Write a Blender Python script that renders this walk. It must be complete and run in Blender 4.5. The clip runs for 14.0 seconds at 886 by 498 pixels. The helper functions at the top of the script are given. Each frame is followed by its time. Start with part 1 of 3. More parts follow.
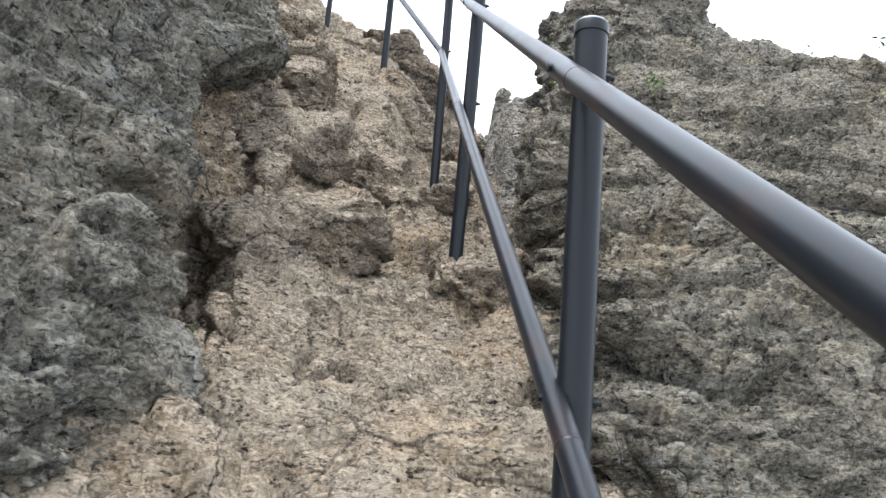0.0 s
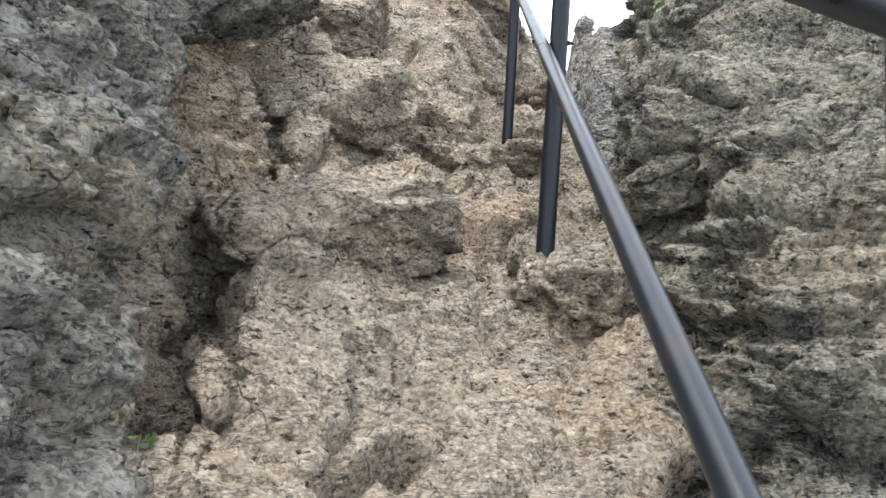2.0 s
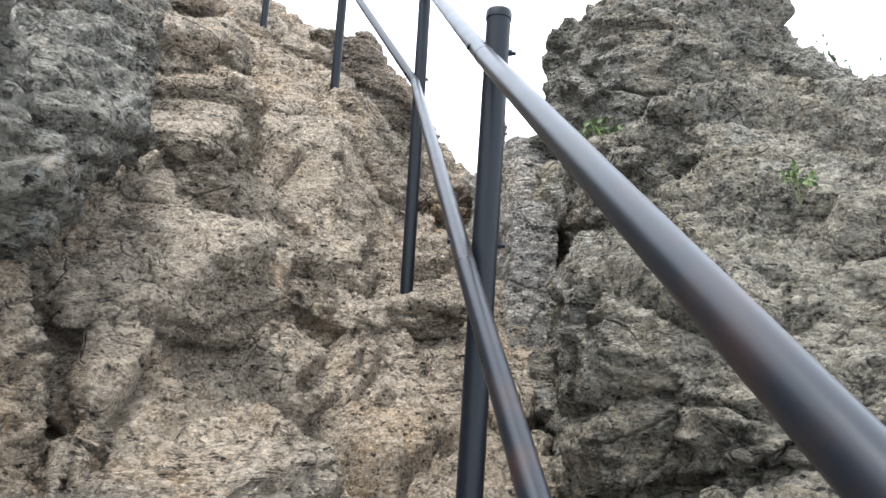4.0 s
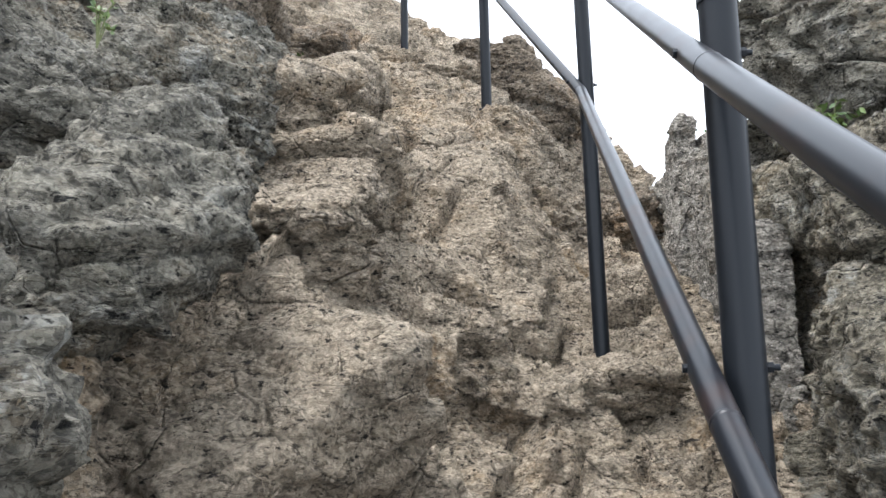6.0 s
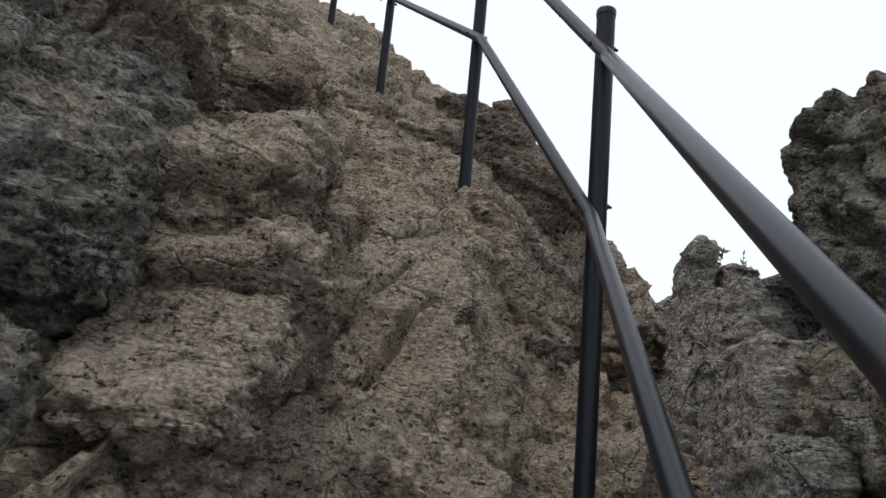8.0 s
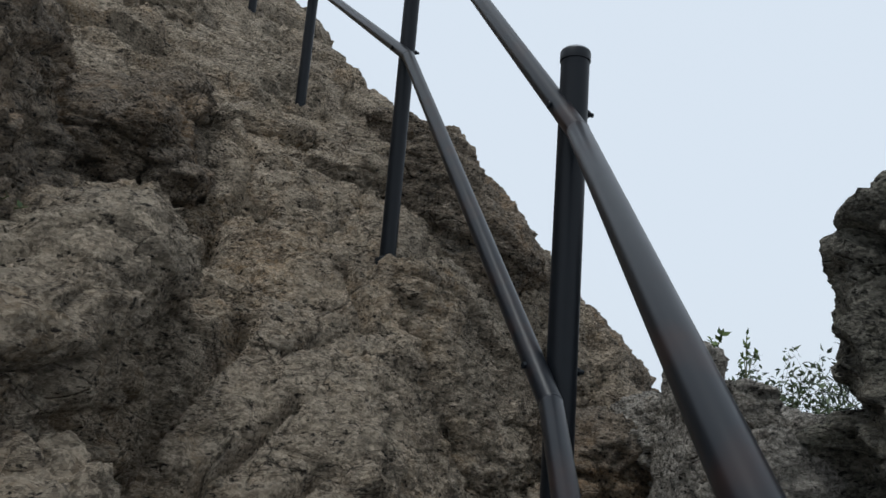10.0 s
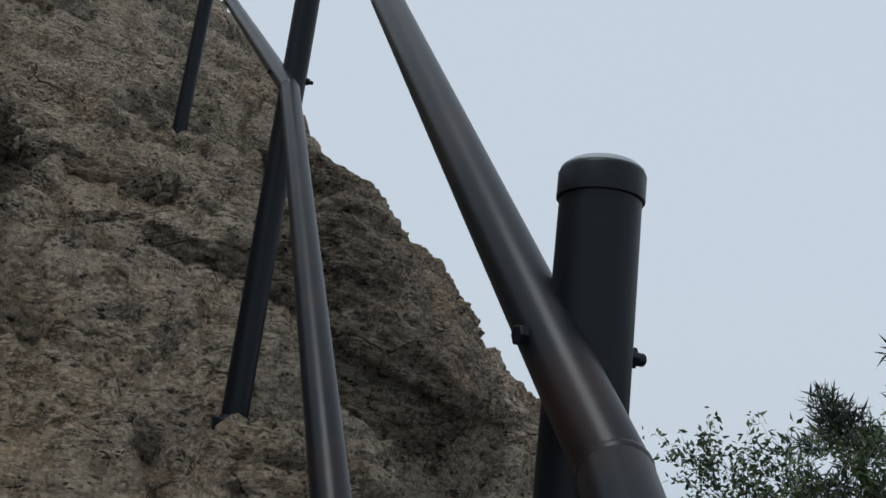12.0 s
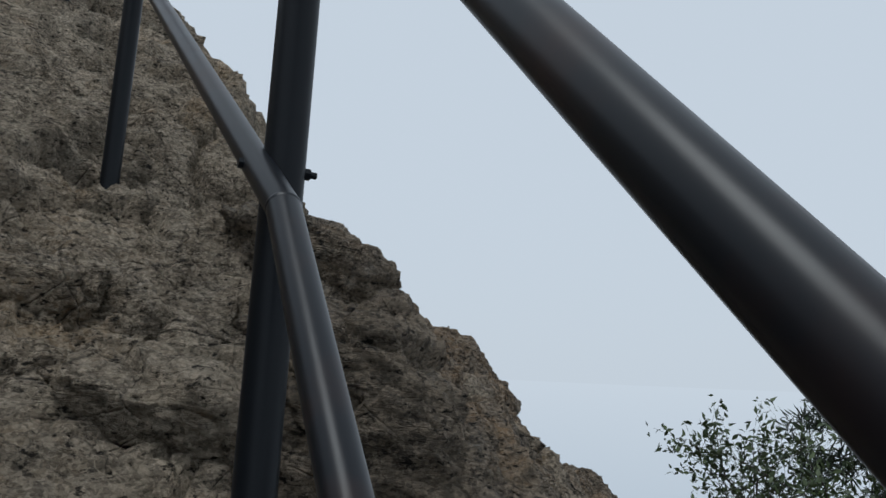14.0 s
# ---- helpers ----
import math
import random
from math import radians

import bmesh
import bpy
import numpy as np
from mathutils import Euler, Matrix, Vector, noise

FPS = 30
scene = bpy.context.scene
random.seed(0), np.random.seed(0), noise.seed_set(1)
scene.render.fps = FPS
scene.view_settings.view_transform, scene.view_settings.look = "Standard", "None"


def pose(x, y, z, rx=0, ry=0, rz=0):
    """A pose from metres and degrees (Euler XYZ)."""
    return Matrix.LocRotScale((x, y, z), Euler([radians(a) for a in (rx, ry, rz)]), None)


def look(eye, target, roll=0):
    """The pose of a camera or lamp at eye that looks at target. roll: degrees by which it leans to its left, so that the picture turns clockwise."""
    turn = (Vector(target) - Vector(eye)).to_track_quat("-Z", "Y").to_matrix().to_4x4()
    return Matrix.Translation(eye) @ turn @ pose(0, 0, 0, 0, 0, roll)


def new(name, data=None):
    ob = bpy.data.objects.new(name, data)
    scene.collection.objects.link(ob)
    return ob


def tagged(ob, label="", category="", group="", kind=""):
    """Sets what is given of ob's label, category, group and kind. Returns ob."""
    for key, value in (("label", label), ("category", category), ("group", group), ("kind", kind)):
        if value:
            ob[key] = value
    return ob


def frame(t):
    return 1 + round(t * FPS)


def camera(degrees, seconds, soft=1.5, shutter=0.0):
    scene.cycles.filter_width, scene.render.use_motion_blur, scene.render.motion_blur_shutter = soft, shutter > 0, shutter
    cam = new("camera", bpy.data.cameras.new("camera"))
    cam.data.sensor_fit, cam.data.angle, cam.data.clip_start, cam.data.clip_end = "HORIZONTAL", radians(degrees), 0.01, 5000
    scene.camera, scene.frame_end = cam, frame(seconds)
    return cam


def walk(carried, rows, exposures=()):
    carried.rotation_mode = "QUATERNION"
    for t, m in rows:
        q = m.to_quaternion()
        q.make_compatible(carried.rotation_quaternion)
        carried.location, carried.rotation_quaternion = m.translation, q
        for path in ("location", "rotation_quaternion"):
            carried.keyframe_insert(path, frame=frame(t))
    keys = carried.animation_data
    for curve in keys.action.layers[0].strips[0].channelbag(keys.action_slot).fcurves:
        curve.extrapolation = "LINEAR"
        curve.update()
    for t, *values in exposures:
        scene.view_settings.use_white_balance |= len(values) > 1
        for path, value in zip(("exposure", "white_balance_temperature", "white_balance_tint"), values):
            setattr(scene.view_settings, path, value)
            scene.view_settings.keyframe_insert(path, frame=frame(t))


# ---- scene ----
cam = camera(55.9, 14.0)
PATH = [
    (0, (0.016, -0.033, 1.311), (0.017, 1.907, 1.798), 4.3),
    (0.5, (0.038, 0.226, 1.472), (0.008, 2.111, 2.138), 4.1),
    (1, (-0.019, 0.402, 1.596), (-0.154, 2.332, 2.103), 3.0),
    (1.5, (-0.069, 0.548, 1.614), (-0.296, 2.498, 1.996), 4.0),
    (2, (-0.054, 0.744, 1.703), (-0.202, 2.714, 2.02), 3.7),
    (2.5, (-0.043, 0.888, 1.932), (-0.036, 2.875, 2.159), 3.4),
    (3, (-0.035, 1.11, 2.019), (-0.078, 3.094, 2.265), 3.0),
    (3.5, (-0.036, 1.41, 2.207), (0.117, 3.367, 2.589), 3.2),
    (4, (-0.101, 1.505, 2.414), (-0.006, 3.457, 2.841), 3.0),
    (4.2, (-0.106, 1.584, 2.448), (-0.071, 3.531, 2.901), 3.9),
    (6.3, (-0.156, 2.237, 2.891), (-0.488, 4.166, 3.301), -1.7),
    (6.5, (-0.169, 2.322, 2.986), (-0.433, 4.254, 3.431), -0.8),
    (7, (-0.201, 2.485, 3.17), (-0.426, 4.41, 3.663), 3.9),
    (7.2, (-0.205, 2.565, 3.17), (-0.425, 4.489, 3.672), 5.4),
    (9.3, (-0.261, 3.468, 3.82), (-0.519, 5.421, 4.163), 4.3),
    (9.5, (-0.249, 3.564, 3.854), (-0.457, 5.525, 4.187), 4.5),
    (10, (-0.193, 3.722, 4.002), (-0.342, 5.676, 4.4), 4.3),
    (10.5, (-0.226, 3.951, 4.068), (-0.184, 5.896, 4.531), 3.9),
    (11, (-0.245, 4.297, 4.237), (-0.205, 6.253, 4.652), 2.2),
    (11.5, (-0.208, 4.585, 4.417), (-0.172, 6.535, 4.859), 5.1),
    (12, (-0.17, 4.788, 4.58), (-0.205, 6.742, 5.004), 6.9),
    (12.5, (-0.231, 4.921, 4.597), (-0.211, 6.878, 5.01), 3.3),
    (13, (-0.334, 5.136, 4.805), (-0.158, 7.089, 5.198), 3.1),
    (13.5, (-0.38, 5.339, 4.909), (-0.198, 7.294, 5.289), 3.4),
    (14, (-0.423, 5.533, 5.065), (-0.355, 7.5, 5.417), 2.8),
]
EXPOSURES = [(0, 1.7, 5980, 10), (0.5, 0.75, 5980, 10), (0.7, 0.7, 5980, 10), (1.0, 1.1, 6000, 10), (1.5, 1.85, 6000, 10), (2, 2.0, 5980, 10), (3, 2.1, 5930, 10), (3.5, 2.05, 5930, 10), (4.2, 1.9, 5930, 10),
             (6.3, 1.7, 6080, 10), (6.6, 1.15, 6100, 10), (7.2, 0.32, 6120, 10), (9.3, 0.25, 6120, 10), (10, -0.15, 5950, 7), (11, -0.4, 5880, 6), (14, -0.45, 5880, 6)]
walk(cam, [(t, look(eye, target, roll)) for t, eye, target, roll in PATH], EXPOSURES)

# ---- world and light ----
world = bpy.data.worlds.new("overcast_sky")
scene.world = world
world.use_nodes = True
wn, wl = world.node_tree.nodes, world.node_tree.links
wbg = wn["Background"]
sky = wn.new("ShaderNodeTexSky")
sky.sky_type, sky.sun_disc = "NISHITA", False
sky.sun_elevation, sky.sun_rotation = radians(74), radians(234)
sky.air_density, sky.dust_density = 1.0, 6.0
cloud = wn.new("ShaderNodeMix")
cloud.data_type = "RGBA"
cloud.inputs[0].default_value = 0.9
cloud.inputs[7].default_value = (8.95, 9.3, 9.7, 1)
wl.new(sky.outputs[0], cloud.inputs[6])
wl.new(cloud.outputs[2], wbg.inputs[0])
wbg.inputs[1].default_value = 0.1

sun = new("sun", bpy.data.lights.new("sun", "SUN"))
sun.data.energy, sun.data.angle, sun.data.color = 1.45, radians(24), (1.0, 0.97, 0.92)
sun.matrix_world = look((0, 0, 30), (7, 5, 0))


# ---- materials ----
def material(name):
    m = bpy.data.materials.new(name)
    m.use_nodes = True
    return m, m.node_tree.nodes, m.node_tree.links, m.node_tree.nodes["Principled BSDF"]


def plain(name, colour, rough=0.6, metal=0.0):
    m, n, l, b = material(name)
    b.inputs["Base Color"].default_value = (*colour, 1)
    b.inputs["Roughness"].default_value, b.inputs["Metallic"].default_value = rough, metal
    return m



def rock_material(name, pale, dark, stain, lichen=0.3, wet=0.3, grain=1.0, blotch=0.5):
    """Weathered coarse granite: two tones, crystals, rust stains, seep streaks and lichen."""
    m, n, l, b = material(name)
    b.inputs["Roughness"].default_value = 0.88
    b.inputs["Specular IOR Level"].default_value = 0.25
    pos = n.new("ShaderNodeNewGeometry").outputs["Position"]

    def scaled(v):
        mp = n.new("ShaderNodeMapping")
        mp.inputs["Scale"].default_value = v
        l.new(pos, mp.inputs["Vector"])
        return mp.outputs[0]

    def nz(scale, detail=6.0, rough=0.6, vec=None, distort=0.0):
        t = n.new("ShaderNodeTexNoise")
        t.inputs["Scale"].default_value, t.inputs["Detail"].default_value = scale, detail
        t.inputs["Roughness"].default_value, t.inputs["Distortion"].default_value = rough, distort
        l.new(vec if vec is not None else pos, t.inputs["Vector"])
        return t.outputs["Fac"]

    def ramp(fac, lo, hi):
        r = n.new("ShaderNodeMapRange")
        r.inputs["From Min"].default_value, r.inputs["From Max"].default_value = lo, hi
        l.new(fac, r.inputs["Value"])
        return r.outputs[0]

    def times(fac, k):
        q = n.new("ShaderNodeMath")
        q.operation = "MULTIPLY"
        l.new(fac, q.inputs[0])
        if isinstance(k, (int, float)):
            q.inputs[1].default_value = k
        else:
            l.new(k, q.inputs[1])
        return q.outputs[0]

    def mix(fac, x, y, mode="MIX"):
        q = n.new("ShaderNodeMix")
        q.data_type, q.blend_type = "RGBA", mode
        l.new(fac, q.inputs[0])
        for sock, v in ((q.inputs[6], x), (q.inputs[7], y)):
            if isinstance(v, tuple):
                sock.default_value = (*v, 1)
            else:
                l.new(v, sock)
        return q.outputs[2]

    col = mix(ramp(nz(2.3, 8, 0.65, distort=0.4), 0.4, 0.6), dark, pale)
    col = mix(times(ramp(nz(1.6, 6, 0.7, vec=scaled((1, 1, 0.7))), 0.5, 0.64), 0.8), col, stain)
    # blotches a hand wide, drawn out along the bedding
    col = mix(times(ramp(nz(9.0, 6, 0.65, vec=scaled((1, 1, 2.2))), 0.5, 0.62), blotch), col, tuple(0.42 * c for c in dark))
    col = mix(times(ramp(nz(11.0, 6, 0.65, vec=scaled((1, 1.2, 2.4))), 0.52, 0.64), blotch), col, tuple(1.35 * c for c in pale))
    col = mix(times(ramp(nz(1.1, 5, 0.6, vec=scaled((5.0, 5.0, 0.9))), 0.52, 0.66), wet), col, tuple(0.25 * c for c in dark))
    li = times(ramp(nz(6.5, 9, 0.72), 0.53, 0.6), ramp(nz(1.0, 3), 0.36, 0.56))
    col = mix(times(li, lichen), col, (0.45, 0.44, 0.4))
    moss = times(ramp(nz(5.0, 8, 0.7), 0.55, 0.65), lichen * 0.6)
    col = mix(moss, col, (0.12, 0.112, 0.07))
    # thin splits along the bedding
    line = n.new("ShaderNodeMath")
    line.operation = "SUBTRACT"
    l.new(nz(3.2, 4, 0.55, vec=scaled((1.2, 1.2, 5.5)), distort=0.5), line.inputs[0])
    line.inputs[1].default_value = 0.5
    flat = n.new("ShaderNodeMath")
    flat.operation = "ABSOLUTE"
    l.new(line.outputs[0], flat.inputs[0])
    split = ramp(flat.outputs[0], 0.012, 0.0)
    split = times(split, ramp(nz(2.0, 3), 0.45, 0.6))
    col = mix(times(split, 0.8), col, tuple(0.12 * c for c in dark))
    # joints that wander and part the rock into blocks
    drift = n.new("ShaderNodeTexNoise")
    drift.inputs["Scale"].default_value, drift.inputs["Detail"].default_value = 2.4, 2
    l.new(pos, drift.inputs["Vector"])
    wander = n.new("ShaderNodeVectorMath")
    wander.operation = "MULTIPLY_ADD"
    l.new(drift.outputs["Color"], wander.inputs[0])
    wander.inputs[1].default_value = (0.35, 0.35, 0.35)
    l.new(pos, wander.inputs[2])
    joints = None
    for scale, width, lo in ((1.7, 0.016, 0.4), (4.6, 0.022, 0.47)):
        v = n.new("ShaderNodeTexVoronoi")
        v.feature = "DISTANCE_TO_EDGE"
        v.inputs["Scale"].default_value = scale
        l.new(wander.outputs[0], v.inputs["Vector"])
        mask = times(ramp(v.outputs["Distance"], width, 0.0), ramp(nz(1.3 * scale, 2), lo, lo + 0.12))
        col = mix(times(mask, 0.85), col, tuple(0.12 * c for c in dark))
        if joints is None:
            joints = mask
        else:
            both = n.new("ShaderNodeMath")
            both.operation = "MAXIMUM"
            l.new(joints, both.inputs[0])
            l.new(mask, both.inputs[1])
            joints = both.outputs[0]
    # short dark partings between thin beds
    part_line = n.new("ShaderNodeMath")
    part_line.operation = "SUBTRACT"
    l.new(nz(8.0, 5, 0.6, vec=scaled((1.0, 1.0, 4.5)), distort=0.1), part_line.inputs[0])
    part_line.inputs[1].default_value = 0.5
    thin = n.new("ShaderNodeMath")
    thin.operation = "ABSOLUTE"
    l.new(part_line.outputs[0], thin.inputs[0])
    parting = times(ramp(thin.outputs[0], 0.02, 0.004), ramp(nz(4.5, 3), 0.47, 0.58))
    col = mix(times(parting, 0.8), col, tuple(0.14 * c for c in dark))
    # grains and chips a finger wide, each with its own tone
    for scale, light_k, dark_k in ((34.0, 0.22, 0.32), (80.0, 0.3, 0.42)):
        cell = n.new("ShaderNodeTexVoronoi")
        cell.inputs["Scale"].default_value = scale
        l.new(scaled((1.0, 1.1, 1.7)), cell.inputs["Vector"])
        tone = n.new("ShaderNodeSeparateColor")
        l.new(cell.outputs["Color"], tone.inputs[0])
        col = mix(times(ramp(tone.outputs[0], 0.66, 0.8), light_k), col, tuple(min(1, 1.5 * c) for c in pale))
        col = mix(times(ramp(tone.outputs[1], 0.72, 0.84), dark_k), col, tuple(0.3 * c for c in dark))
    # crystals of feldspar, quartz and black mica
    cr = n.new("ShaderNodeTexVoronoi")
    cr.inputs["Scale"].default_value = 140.0
    cr.inputs["Randomness"].default_value = 1.0
    l.new(pos, cr.inputs["Vector"])
    sep = n.new("ShaderNodeSeparateColor")
    l.new(cr.outputs["Color"], sep.inputs[0])
    col = mix(times(ramp(sep.outputs[0], 0.66, 0.78), 0.55 * grain), col, tuple(min(1, 1.75 * c) for c in pale))
    col = mix(times(ramp(sep.outputs[1], 0.74, 0.84), 0.6 * grain), col, tuple(0.15 * c for c in dark))
    # small pits, with the shade inside them painted near black into the colour
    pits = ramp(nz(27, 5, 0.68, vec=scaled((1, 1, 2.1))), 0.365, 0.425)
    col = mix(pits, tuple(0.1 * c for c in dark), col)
    fl = nz(46, 4, 0.65, vec=scaled((1, 1, 1.5)))
    col = mix(times(ramp(fl, 0.52, 0.66), 0.6 * grain), col, tuple(min(1, 1.5 * c) for c in pale))
    l.new(col, b.inputs["Base Color"])
    h = n.new("ShaderNodeMath")
    h.operation = "ADD"
    # chipped faces a thumb wide over the grain
    chip = n.new("ShaderNodeTexVoronoi")
    chip.inputs["Scale"].default_value = 30.0
    l.new(scaled((1, 1.1, 1.9)), chip.inputs["Vector"])
    rough = n.new("ShaderNodeMath")
    rough.operation = "ADD"
    l.new(times(chip.outputs["Distance"], -0.45), rough.inputs[0])
    l.new(times(nz(26, 9, 0.74, vec=scaled((1, 1, 1.7))), 1.15), rough.inputs[1])
    l.new(rough.outputs[0], h.inputs[0])
    deep = n.new("ShaderNodeMath")
    deep.operation = "MAXIMUM"
    both = n.new("ShaderNodeMath")
    both.operation = "MAXIMUM"
    l.new(split, both.inputs[0])
    l.new(parting, both.inputs[1])
    l.new(both.outputs[0], deep.inputs[0])
    l.new(joints, deep.inputs[1])
    l.new(times(deep.outputs[0], -0.7), h.inputs[1])
    h2 = n.new("ShaderNodeMath")
    h2.operation = "ADD"
    l.new(h.outputs[0], h2.inputs[0])
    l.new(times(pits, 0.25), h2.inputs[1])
    bump = n.new("ShaderNodeBump")
    bump.inputs["Strength"].default_value, bump.inputs["Distance"].default_value = 1.0, 0.05
    l.new(h2.outputs[0], bump.inputs["Height"])
    l.new(bump.outputs[0], b.inputs["Normal"])
    return m


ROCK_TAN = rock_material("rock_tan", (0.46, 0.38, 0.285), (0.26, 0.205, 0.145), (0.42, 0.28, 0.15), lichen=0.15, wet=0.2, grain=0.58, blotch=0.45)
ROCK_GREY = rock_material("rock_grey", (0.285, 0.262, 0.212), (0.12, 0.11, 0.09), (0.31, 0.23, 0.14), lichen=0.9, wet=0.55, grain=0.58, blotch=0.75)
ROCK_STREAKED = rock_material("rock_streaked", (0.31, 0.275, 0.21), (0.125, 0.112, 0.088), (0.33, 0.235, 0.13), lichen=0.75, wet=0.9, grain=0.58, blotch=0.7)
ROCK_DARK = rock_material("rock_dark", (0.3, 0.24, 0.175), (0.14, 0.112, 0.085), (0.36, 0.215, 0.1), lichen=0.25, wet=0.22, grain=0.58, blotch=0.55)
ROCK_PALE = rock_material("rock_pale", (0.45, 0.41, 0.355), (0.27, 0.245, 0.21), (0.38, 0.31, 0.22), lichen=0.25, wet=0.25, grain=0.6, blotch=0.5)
PAINT = plain("black_paint", (0.008, 0.0095, 0.012), 0.38)
PAINT.node_tree.nodes["Principled BSDF"].inputs["Specular IOR Level"].default_value = 0.18
def rubbed_paint():
    """Black paint on the rails, dull, with faint rust showing in patches."""
    m, n, l, b = material("rail_paint")
    t = n.new("ShaderNodeTexNoise")
    t.inputs["Scale"].default_value, t.inputs["Detail"].default_value = 9, 8
    pos = n.new("ShaderNodeNewGeometry")
    l.new(pos.outputs["Position"], t.inputs["Vector"])
    r = n.new("ShaderNodeValToRGB")
    r.color_ramp.elements[0].position, r.color_ramp.elements[1].position = 0.5, 0.72
    r.color_ramp.elements[0].color, r.color_ramp.elements[1].color = (0.008, 0.0095, 0.0125, 1), (0.022, 0.013, 0.012, 1)
    l.new(t.outputs["Fac"], r.inputs[0])
    l.new(r.outputs[0], b.inputs["Base Color"])
    q = n.new("ShaderNodeMapRange")
    q.inputs["To Min"].default_value, q.inputs["To Max"].default_value = 0.27, 0.4
    l.new(t.outputs["Fac"], q.inputs["Value"])
    l.new(q.outputs[0], b.inputs["Roughness"])
    b.inputs["Specular IOR Level"].default_value = 0.24
    return m


def foliage(name, dark, light):
    m, n, l, b = material(name)
    g = n.new("ShaderNodeNewGeometry")
    r = n.new("ShaderNodeValToRGB")
    r.color_ramp.elements[0].color, r.color_ramp.elements[1].color = (*dark, 1), (*light, 1)
    l.new(g.outputs["Random Per Island"], r.inputs[0])
    l.new(r.outputs[0], b.inputs["Base Color"])
    b.inputs["Roughness"].default_value = 0.55
    return m


RAIL_PAINT = rubbed_paint()
LEAF = foliage("leaf_green", (0.03, 0.06, 0.012), (0.12, 0.17, 0.035))
LEAF_PALE = foliage("leaf_dark", (0.02, 0.035, 0.012), (0.07, 0.1, 0.03))
NEEDLES = foliage("needles", (0.01, 0.018, 0.01), (0.03, 0.042, 0.02))
BARK = plain("bark", (0.06, 0.05, 0.045), 0.9)
TWIG = plain("twig", (0.1, 0.11, 0.04), 0.8)
# valley haze painted as emission, from dimmer blue-grey low down to sky colour
MIST_GLOW, mn, ml, mb = material("mist_glow")
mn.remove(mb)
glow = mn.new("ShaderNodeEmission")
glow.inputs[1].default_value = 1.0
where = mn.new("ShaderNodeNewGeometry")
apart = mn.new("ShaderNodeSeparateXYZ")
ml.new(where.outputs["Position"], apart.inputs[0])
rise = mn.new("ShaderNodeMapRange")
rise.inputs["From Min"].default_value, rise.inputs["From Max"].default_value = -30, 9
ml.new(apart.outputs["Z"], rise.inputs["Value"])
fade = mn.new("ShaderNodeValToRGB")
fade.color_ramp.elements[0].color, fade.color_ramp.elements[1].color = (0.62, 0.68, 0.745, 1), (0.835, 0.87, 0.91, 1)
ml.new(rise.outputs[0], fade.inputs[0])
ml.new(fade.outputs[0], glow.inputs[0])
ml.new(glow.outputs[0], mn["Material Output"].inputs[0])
STEEL = plain("cap_steel", (0.35, 0.36, 0.37), 0.35, 0.8)


# ---- noise ----
RNG = np.random.RandomState(7)
PERM = np.concatenate([RNG.permutation(256)] * 3)
GRAD = RNG.normal(size=(256, 3))
GRAD /= np.linalg.norm(GRAD, axis=1)[:, None]
SPOT = RNG.random_sample((256, 3))


def perlin(p):
    """Gradient noise at the points p (n, 3), about -0.7 to 0.7."""
    i = np.floor(p).astype(int)
    f = p - i
    u = f * f * f * (f * (f * 6 - 15) + 10)
    i &= 255
    out = 0
    for dx in (0, 1):
        for dy in (0, 1):
            for dz in (0, 1):
                h = PERM[PERM[PERM[i[:, 0] + dx] + i[:, 1] + dy] + i[:, 2] + dz]
                g = (GRAD[h] * (f - (dx, dy, dz))).sum(1)
                w = (u[:, 0] if dx else 1 - u[:, 0]) * (u[:, 1] if dy else 1 - u[:, 1]) * (u[:, 2] if dz else 1 - u[:, 2])
                out = out + g * w
    return out


def fbm(p, octaves=4, gain=0.5):
    total, a = 0, 1.0
    for k in range(octaves):
        total = total + a * perlin(p * 2 ** k + 17.3 * k)
        a *= gain
    return total


def blocks(p):
    """Broken facets: each cell has a height and a tilt of its own. About -0.5 to 0.5, and how near a joint is."""
    i = np.floor(p).astype(int)
    best, second = np.full(len(p), 9.0), np.full(len(p), 9.0)
    val = np.zeros(len(p))
    for dx in (-1, 0, 1):
        for dy in (-1, 0, 1):
            for dz in (-1, 0, 1):
                c = i + (dx, dy, dz)
                h = PERM[PERM[PERM[c[:, 0] & 255] + (c[:, 1] & 255)] + (c[:, 2] & 255)]
                d = p - c - SPOT[h]
                dist = (d * d).sum(1)
                v = SPOT[h, 0] - 0.5 + 0.55 * (d * GRAD[h]).sum(1)
                near = dist < best
                second = np.where(near, best, np.minimum(second, dist))
                best = np.where(near, dist, best)
                val = np.where(near, v, val)
    return val, np.sqrt(second) - np.sqrt(best)


